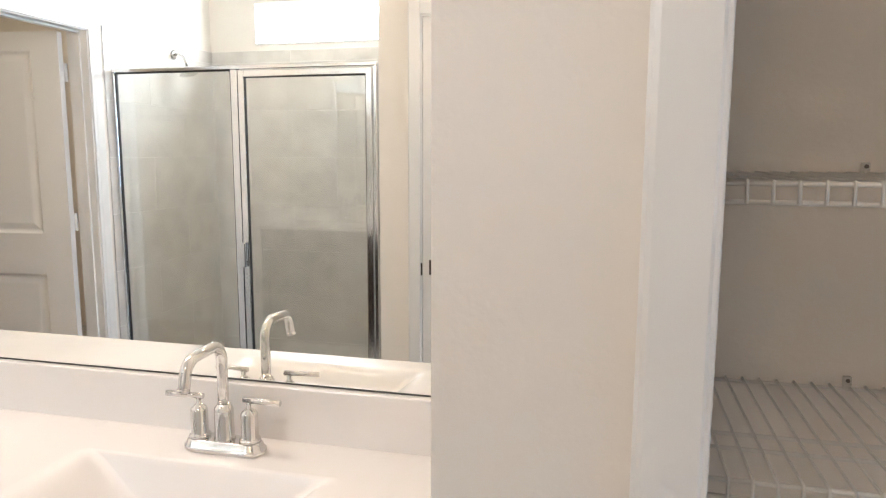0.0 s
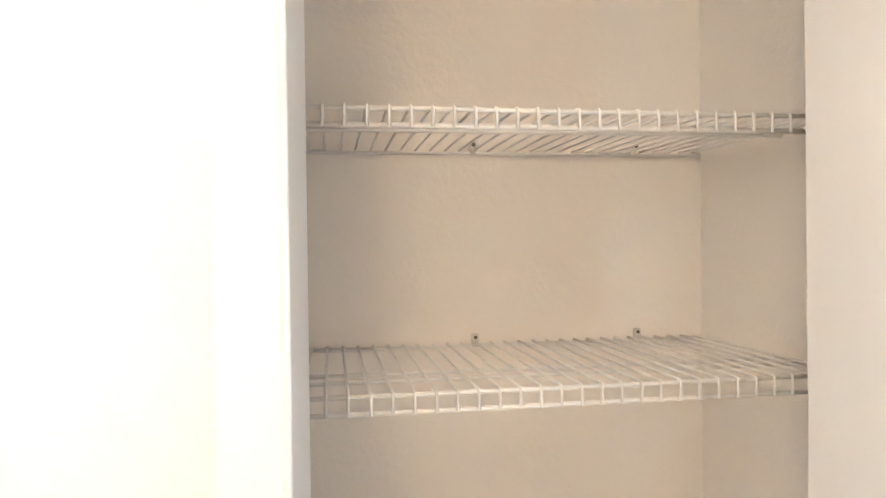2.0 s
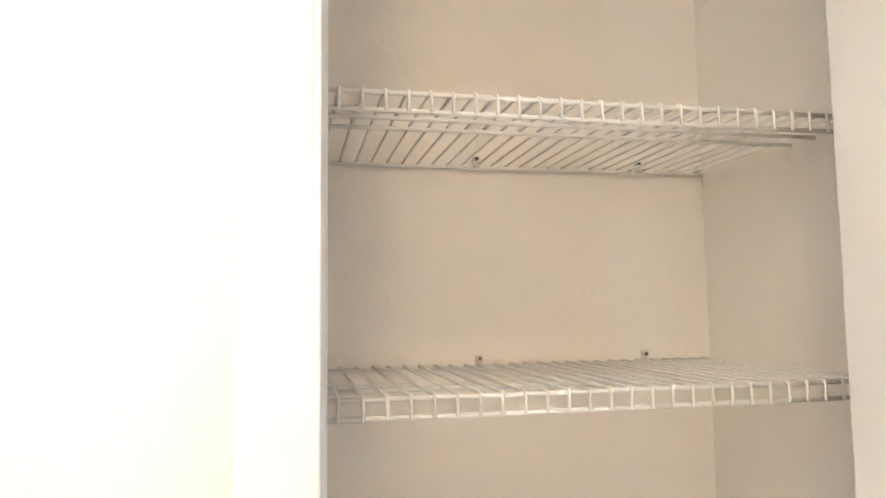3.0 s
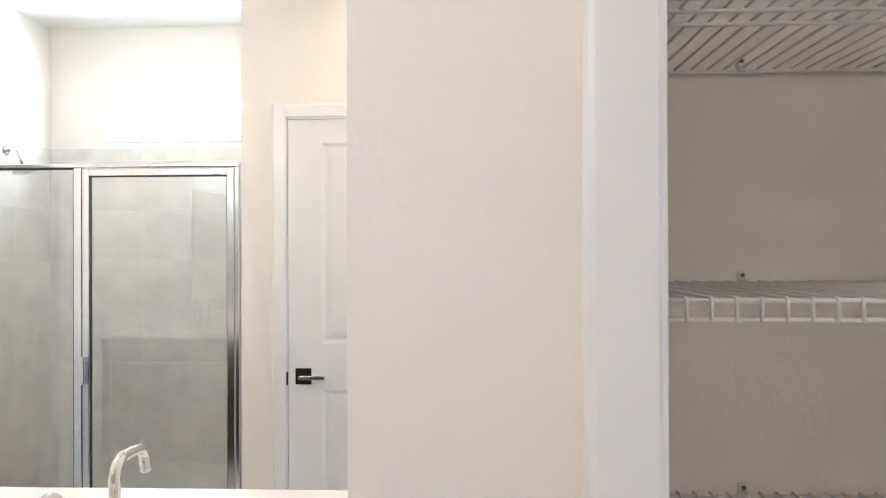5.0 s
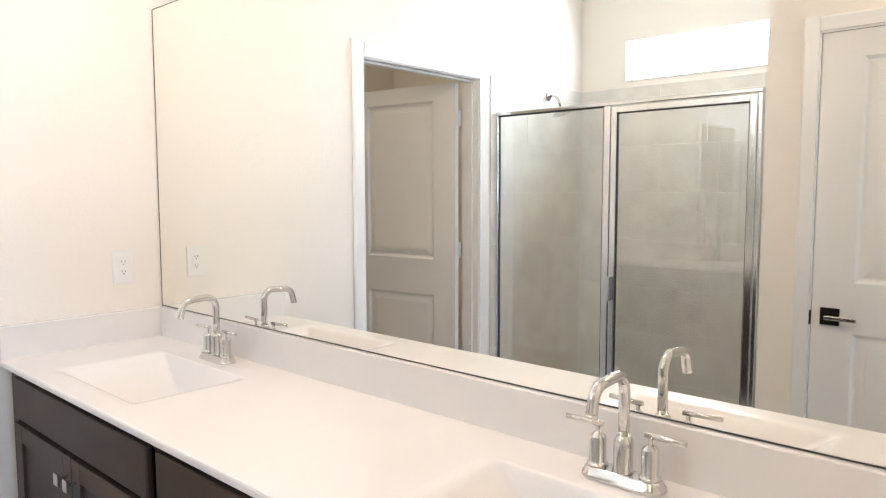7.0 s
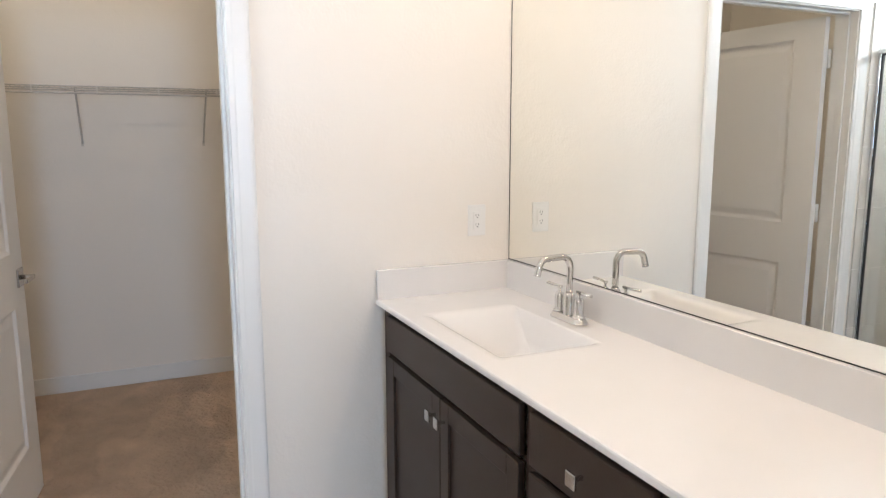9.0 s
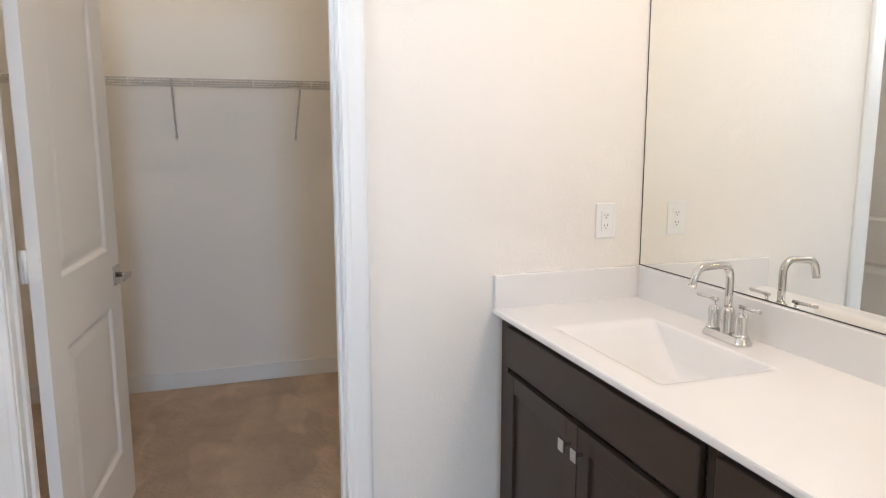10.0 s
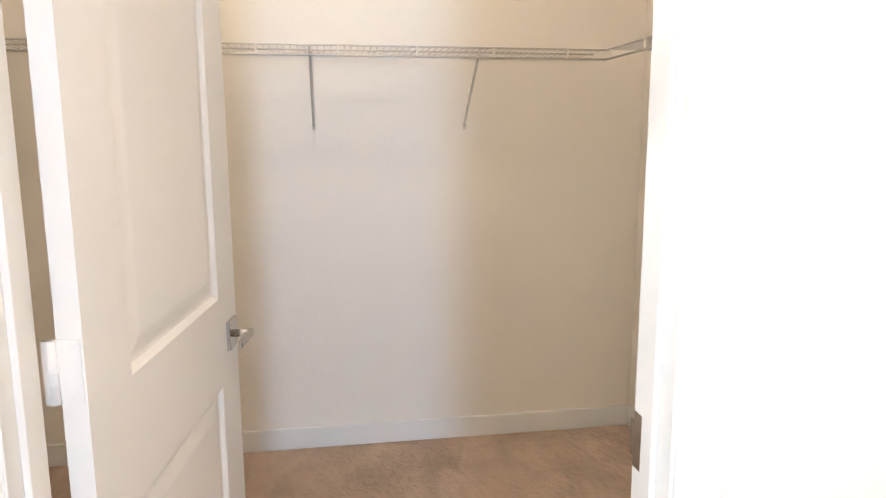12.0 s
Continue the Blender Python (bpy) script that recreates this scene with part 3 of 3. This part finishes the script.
# ---- faucets ----
def faucet(m):
    fc = thing("faucet", "polished chrome centerset faucet with two bar levers", "faucet", m, "vanity faucets")
    bm = bmesh.new()
    rows = []
    for z, g in ((0, .002), (.003, .0), (.009, .0005), (.012, .004), (.019, .006), (.022, .009)):
        rows.append([bm.verts.new((*p, z)) for p in rounded(0, 0, .080 - g, .027 - g, .0265 - g, 9)])
    for p, q in zip(rows, rows[1:]):
        for k in range(len(p)):
            f = bm.faces.new((p[k], p[(k + 1) % len(p)], q[(k + 1) % len(p)], q[k]))
            f.smooth = True
    bm.faces.new(rows[0][::-1])
    bm.faces.new(rows[-1])
    part("base_plate", bm, M_CHROME, fc)
    bm = bmesh.new()
    lathe(bm, [(.019, .021), (.0195, .024), (.0175, .027), (.0175, .077), (.0168, .081), (.0125, .088), (.0118, .089)])
    part("collar", bm, M_CHROME, fc)
    bm = bmesh.new()
    r = .034
    path = [(0, 0, .086), (0, 0, .12), (0, 0, .164)] + arc((0, -r, .168), r, 0, 80, 8) + [(0, -.070, .1995)] + arc((0, -.080, .168), .031, 100, 172, 7) + [(0, -.1140, .158), (0, -.1165, .151)]
    tube(bm, path, .0102, 16)
    spout = part("spout", bm, M_CHROME, fc)
    bm = bmesh.new()
    tube(bm, [(0, -.1158, .154), (0, -.1172, .148)], .0108, 16)
    part("aerator", bm, M_CHROME, spout)
    for s in (-1, 1):
        bm = bmesh.new()
        lathe(bm, [(.0195, .021), (.0195, .027), (.0165, .0285), (.0155, .030), (.0155, .073), (.0140, .077), (.0065, .084), (.0045, .085), (.0045, .096)], (s * .051, 0, 0))
        body = part("handle", bm, M_CHROME, fc)
        bm = bmesh.new()
        tube(bm, [(s * .051 - s * .010, 0, .099), (s * .051 + s * .064, -.004, .100)], .0052, 12)
        part("lever", bm, M_CHROME, body)
    return fc


first = faucet(pose(SINKS[0] + .008, -.086, CT))
copy_thing(first, pose(SINKS[1] + .004, -.080, CT))

# ---- outlet ----
outlet = thing("outlet", "white decorator outlet plate on the cream wall above the backsplash", "outlet", pose(0, -.137, 1.156))
bm = bmesh.new()
cube(bm, 0, .006, -.036, .036, -.057, .057, .0025)
part("cover_plate", bm, M_PLATE, outlet)
bm = bmesh.new()
cube(bm, .005, .0085, -.0165, .0165, -.033, .033, .001)
part("receptacle", bm, M_PLATE, outlet)
for s in (-1, 1):
    bm = bmesh.new()
    for dy in (-.0055, .0055):
        cube(bm, .008, .0089, dy - .0009, dy + .0009, s * .017 - .001, s * .017 + .006)
    tube(bm, [(.008, 0, s * .017 - .007), (.0089, 0, s * .017 - .007)], .0022, 8)
    part("socket", bm, M_SLOT, outlet, "dark slots")
bm = bmesh.new()
cube(bm, .0083, .0092, -.006, .006, -.004, .004, .0004)
part("button", bm, M_PLATE, outlet)


# ---- wire shelves ----
def wire_mesh(depth, lip):
    """One deck wire from the wall (y = 0) to the lip (y = -depth), bent down."""
    bm = bmesh.new()
    tube(bm, [(0, -.001, 0), (0, -.06, 0), (0, -depth + .004, 0), (0, -depth + .0008, -.001), (0, -depth, -.005), (0, -depth, -lip)], .0021, 6)
    return mesh("wire", bm, M_WIRE)


def rod(parent, a, b, r=.0030, name="rod", mat=M_WIRE):
    bm = bmesh.new()
    tube(bm, [a, b], r, 8)
    return part(name, bm, mat, parent)


def wall_clip(parent, x, z):
    bm = bmesh.new()
    cube(bm, x - .006, x + .006, -.009, -.0005, z - .010, z + .012, .002)
    tube(bm, [(x, -.010, z - .009), (x, -.010, z + .002)], .0052, 8)
    clip = part("wall_clip", bm, M_CLIP, parent, "white plastic wall clip")
    bm = bmesh.new()
    tube(bm, [(x, -.0085, z + .006), (x, -.0105, z + .006)], .0032, 8)
    part("screw", bm, M_SCREW, clip, "dull screw head")


SD = .382           # shelf depth
WIRE = wire_mesh(SD, .024)


def linen_shelf(z):
    x0, x1 = VW + T + .004, 3.350
    sh = thing("wire_shelf", "white vinyl-coated wire shelf clipped to the linen closet wall", "shelf", pose(x0, .002, z), "linen closet shelves")
    w = x1 - x0
    n = int((w - .022) / .0254)
    for i in range(n + 1):
        part("wire", WIRE, None, sh, "", pose(.0170 + i * .0254, 0, 0))
    for y, dz in ((-.004, -.0048), (-.235, -.0048), (-.283, -.0048), (-SD + .0045, -.0030), (-SD + .0045, -.0230)):
        rod(sh, (.001, y, dz), (w - .001, y, dz))
    for cx in (2.926, 3.223):
        wall_clip(sh, cx - x0, .004)
    for x, s in ((0, 1), (w, -1)):
        bm = bmesh.new()
        cube(bm, min(x, x + s * .010), max(x, x + s * .010), -SD - .005, -SD + .029, -.031, .003, .002)
        part("end_bracket", bm, M_CLIP, sh, "white end bracket")
    return sh


shelf = linen_shelf(1.082)
for z in (1.411, 1.743):
    copy_thing(shelf, pose(VW + T + .004, .002, z))


def hanging_shelf(name_label, length, m, braces, supports):
    """Closet shelf along local x with a two-rod hanging lip and diagonal braces."""
    sh = thing("closet_shelf", name_label, "shelf", m, "walk-in closet shelves")
    d = .305
    bm = bmesh.new()
    tube(bm, [(0, -.001, 0), (0, -.15, 0), (0, -d, 0)], .0019, 6)
    one = mesh("wire", bm, M_WIRE_SHADED)
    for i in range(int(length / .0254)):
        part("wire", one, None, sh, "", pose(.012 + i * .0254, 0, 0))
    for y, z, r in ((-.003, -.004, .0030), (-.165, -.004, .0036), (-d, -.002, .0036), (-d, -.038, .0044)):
        rod(sh, (.0, y, z), (length, y, z), r, "rod", M_WIRE_SHADED)
    for x in supports:
        bm = bmesh.new()
        cube(bm, x - .004, x + .004, -d - .004, -d + .004, -.038, -.001, .0015)
        part("lip_spacer", bm, M_WIRE, sh)
    for x in braces:
        bm = bmesh.new()
        tube(bm, [(x, -d + .002, -.006), (x, -d + .012, -.022), (x, -.010, -.278), (x, -.004, -.296)], .0055, 8)
        b = part("brace", bm, M_WIRE_SHADED, sh, "diagonal white brace")
        bm = bmesh.new()
        cube(bm, x - .007, x + .007, -.005, -.0005, -.312, -.284, .0012)
        tube(bm, [(x, -.004, -.302), (x, -.0065, -.302)], .0034, 8)
        part("foot", bm, M_CLIP, b, "screwed foot")
    return sh


# along the back wall: local x runs north to south, local -y runs into the closet
CZ = 1.727
hanging_shelf("white wire shelf with hanging lip along the closet back wall", 2.93, cols((0, -1, 0), (-1, 0, 0), (0, 0, 1), (-2.158, -.357, CZ)),
              (.513, 1.158, 1.80, 2.44), [.159 + .299 * i for i in range(10)])
hanging_shelf("white wire shelf with hanging lip along the closet end wall", 1.70, cols((1, 0, 0), (0, 1, 0), (0, 0, 1), (-1.853, -.052, CZ)),
              (.75, 1.4), [.05 + .297 * i for i in range(6)])


# ---- shower ----
enclosure = thing("shower_enclosure", "silver framed glass shower enclosure with a hinged door", "shower enclosure")
SW = 1.460
bm = bmesh.new()
cube(bm, .010, SW, FRONT - .022, FRONT + .012, 1.846, 1.866, .004)
part("header", bm, M_ALU, enclosure)
bm = bmesh.new()
cube(bm, .010, SW, FRONT - .022, FRONT + .012, .1005, .132, .003)
part("bottom_rail", bm, M_ALU, enclosure)
for x0, x1 in ((.010, .026), (.694, .732), (SW - .018, SW)):
    bm = bmesh.new()
    cube(bm, x0, x1, FRONT - .020, FRONT + .010, .132, 1.846, .003)
    part("post", bm, M_ALU, enclosure)
bm = bmesh.new()
cube(bm, .022, .698, FRONT - .006, FRONT, .128, 1.848)
fixed = part("fixed_pane", bm, M_GLASS, enclosure, "clear fixed glass")
fixed.visible_shadow = False
bm = bmesh.new()
for a in ((.026, .031, .132, 1.8455), (.689, .694, .132, 1.8455), (.031, .689, .132, .137), (.031, .689, 1.839, 1.8455)):
    cube(bm, a[0], a[1], FRONT - .009, FRONT + .004, a[2], a[3])
part("gasket", bm, M_GASKET, enclosure, "black gasket")
leaf = part("door", boxes((.734, .737, FRONT - .002, FRONT + .002, .14, 1.840)), M_GASKET, enclosure, "hinged framed glass door")
X0, X1, Z0, Z1 = .738, SW - .021, .14, 1.840
for a in ((X0, X0 + .032, Z0, Z1), (X1 - .032, X1, Z0, Z1), (X0 + .032, X1 - .032, Z0, Z0 + .032), (X0 + .032, X1 - .032, Z1 - .032, Z1)):
    bm = bmesh.new()
    cube(bm, a[0], a[1], FRONT - .010, FRONT + .016, a[2], a[3], .003)
    part("frame_bar", bm, M_ALU, leaf)
bm = bmesh.new()
cube(bm, X0 + .030, X1 - .030, FRONT - .002, FRONT + .004, Z0 + .03, Z1 - .03)
dp = part("door_pane", bm, M_GLASS, leaf, "clear glass")
dp.visible_shadow = False
bm = bmesh.new()
for a in ((X0 + .032, X0 + .036, Z0 + .032, Z1 - .032), (X1 - .036, X1 - .032, Z0 + .032, Z1 - .032), (X0 + .036, X1 - .036, Z1 - .037, Z1 - .032)):
    cube(bm, a[0], a[1], FRONT - .004, FRONT + .008, a[2], a[3])
part("gasket", bm, M_GASKET, leaf, "black gasket")
bm = bmesh.new()
cube(bm, X0 + .006, X0 + .022, FRONT + .015, FRONT + .040, .860, .988, .004)
part("pull", bm, M_ALU, leaf, "small silver pull")
# unseen slab, added pale to bounce light up the lower tile
structure("shower_floor", boxes((.010, 1.461, DEEP + .009, FRONT - .06, .0, .030)), M_TILE, "unseen pale tiled floor added to bounce light in the shower", "floor")
structure("shower_curb", boxes((0.010, 1.461, FRONT - .06, FRONT + .05, 0, .10)), M_TILE, "tiled shower curb", "curb")

head = thing("shower_fixture", "chrome shower head on a curved arm", "shower head", pose(.010, -2.535, 2.010))
bm = bmesh.new()
tube(bm, [(0, 0, 0), (.004, 0, 0), (.010, 0, 0), (.012, 0, 0)], [.030, .030, .022, .010], 20)
part("flange", bm, M_CHROME, head)
bm = bmesh.new()
tube(bm, [(.006, 0, 0), (.035, 0, .003), (.056, 0, -.006), (.074, 0, -.030), (.088, 0, -.070)], .0095, 12)
part("arm", bm, M_CHROME, head)
bm = bmesh.new()
lathe(bm, [(.052, -.012), (.055, -.008), (.052, -.002), (.030, .012), (.016, .022), (.013, .038)], (0, 0, 0))
part("spray_face", bm, M_CHROME, head, "round chrome spray head", pose(.096, 0, -.106, 0, -18, 0))

# ---- lamps that the light comes from ----


def downlight(name_label, x, y):
    d = thing("recessed_light", name_label, "ceiling light", pose(x, y, H))
    bm = bmesh.new()
    lathe(bm, [(.052, -.002), (.070, -.004), (.078, -.003), (.079, 0), (.052, 0)])
    part("trim_ring", bm, M_PLATE, d)
    bm = bmesh.new()
    lathe(bm, [(.001, -.003), (.053, -.003), (.053, -.001), (.001, -.001)])
    part("lens", bm, M_LENS, d, "lit frosted lens")


downlight("lit white recessed downlight in the shower ceiling", .74, -2.60)
# unseen fixture, added to house the bathroom fill light
downlight("unseen recessed downlight added as fill light in the bathroom ceiling", 2.35, -1.86)
fx = thing("vanity_light", "satin nickel bar light with three glass shades above the mirror", "wall lamp", pose(1.2, .006, 2.31))
bm = bmesh.new()
cube(bm, -.36, .36, -.035, -.001, -.03, .03, .004)
part("back_bar", bm, M_NICKEL, fx)
for lx in (-.24, 0, .24):
    bm = bmesh.new()
    tube(bm, [(lx, -.034, 0), (lx, -.106, 0), (lx, -.106, -.012)], .009, 10)
    arm = part("arm", bm, M_NICKEL, fx)
    bm = bmesh.new()
    for k in range(24):
        a0, a1 = 2 * math.pi * k / 24, 2 * math.pi * (k + 1) / 24
        bm.faces.new([bm.verts.new((lx + r * math.cos(a), -.106 + r * math.sin(a), z)) for r, a, z in ((.045, a0, -.01), (.045, a1, -.01), (.062, a1, -.13), (.062, a0, -.13))])
    bmesh.ops.remove_doubles(bm, verts=bm.verts, dist=.0001)
    shade = part("shade", bm, M_PANE, arm, "clear glass shade")
    shade.visible_shadow = False
cl = thing("closet_light", "flush ceiling lamp with a glass globe in the closet", "ceiling light", pose(-1.126, -1.52, H))
bm = bmesh.new()
lathe(bm, [(.06, 0), (.06, -.02), (.05, -.03), (.01, -.03)][::-1])
part("canopy", bm, M_PLATE, cl)
bm = bmesh.new()
lathe(bm, [(.02, -.175), (.055, -.16), (.075, -.12), (.07, -.07), (.048, -.035)])
gl = part("globe", bm, M_PANE, cl, "clear glass globe")
gl.visible_shadow = False

# ---- shower wall tiles ----
JOINTS = [.0, .208, .507, .808, 1.113, 1.412, 1.706, 2.005, 2.079]
GAP = .0028
tile_cache = {}


def tile(parent, w, h, m):
    key = (round(w, 3), round(h, 3))
    if key not in tile_cache:
        bm = bmesh.new()
        cube(bm, 0, w, -.0085, -.0035, 0, h, .0012, 1)
        tile_cache[key] = mesh("tile", bm, M_TILE)
    part("tile", tile_cache[key], None, parent, "", m)


def tiled(parent, m, length, offset, lead=0.0):
    """Running-bond courses over local x 0..length, standing out along local -y."""
    bm = bmesh.new()
    cube(bm, 0, length, -.0070, -.0003, .0, 2.078)
    part("grout", bm, M_GROUT, parent, "pale grout", m)
    for i, (z0, z1) in enumerate(zip(JOINTS, JOINTS[1:])):
        x = 0.0
        if lead:
            tile(parent, lead - GAP, z1 - z0 - GAP, m @ pose(0, 0, z0))
            x = lead
        step = .6
        nxt = x + (step if (i + offset) % 2 else step / 2)
        while x < length - .002:
            end = min(nxt, length)
            if end - x > .02:
                tile(parent, end - x - GAP, z1 - z0 - GAP, m @ pose(x, 0, z0))
            x, nxt = end, end + step


walls = {o.name: o for o in scene.collection.objects if o.name.startswith("wall_")}
# local x runs along the wall, local -y points out of it
tiled(walls["wall_west"], cols((0, -1, 0), (-1, 0, 0), (0, 0, 1), (0, -1.952, 0)), -DEEP - 1.952, 0, .062)
tiled(walls["wall_shower_back"], cols((-1, 0, 0), (0, -1, 0), (0, 0, 1), (1.461, DEEP, 0)), 1.452, 1)
tiled(walls["wall_shower_side"], cols((0, 1, 0), (1, 0, 0), (0, 0, 1), (1.470, DEEP + .009, 0)), .92, 0)
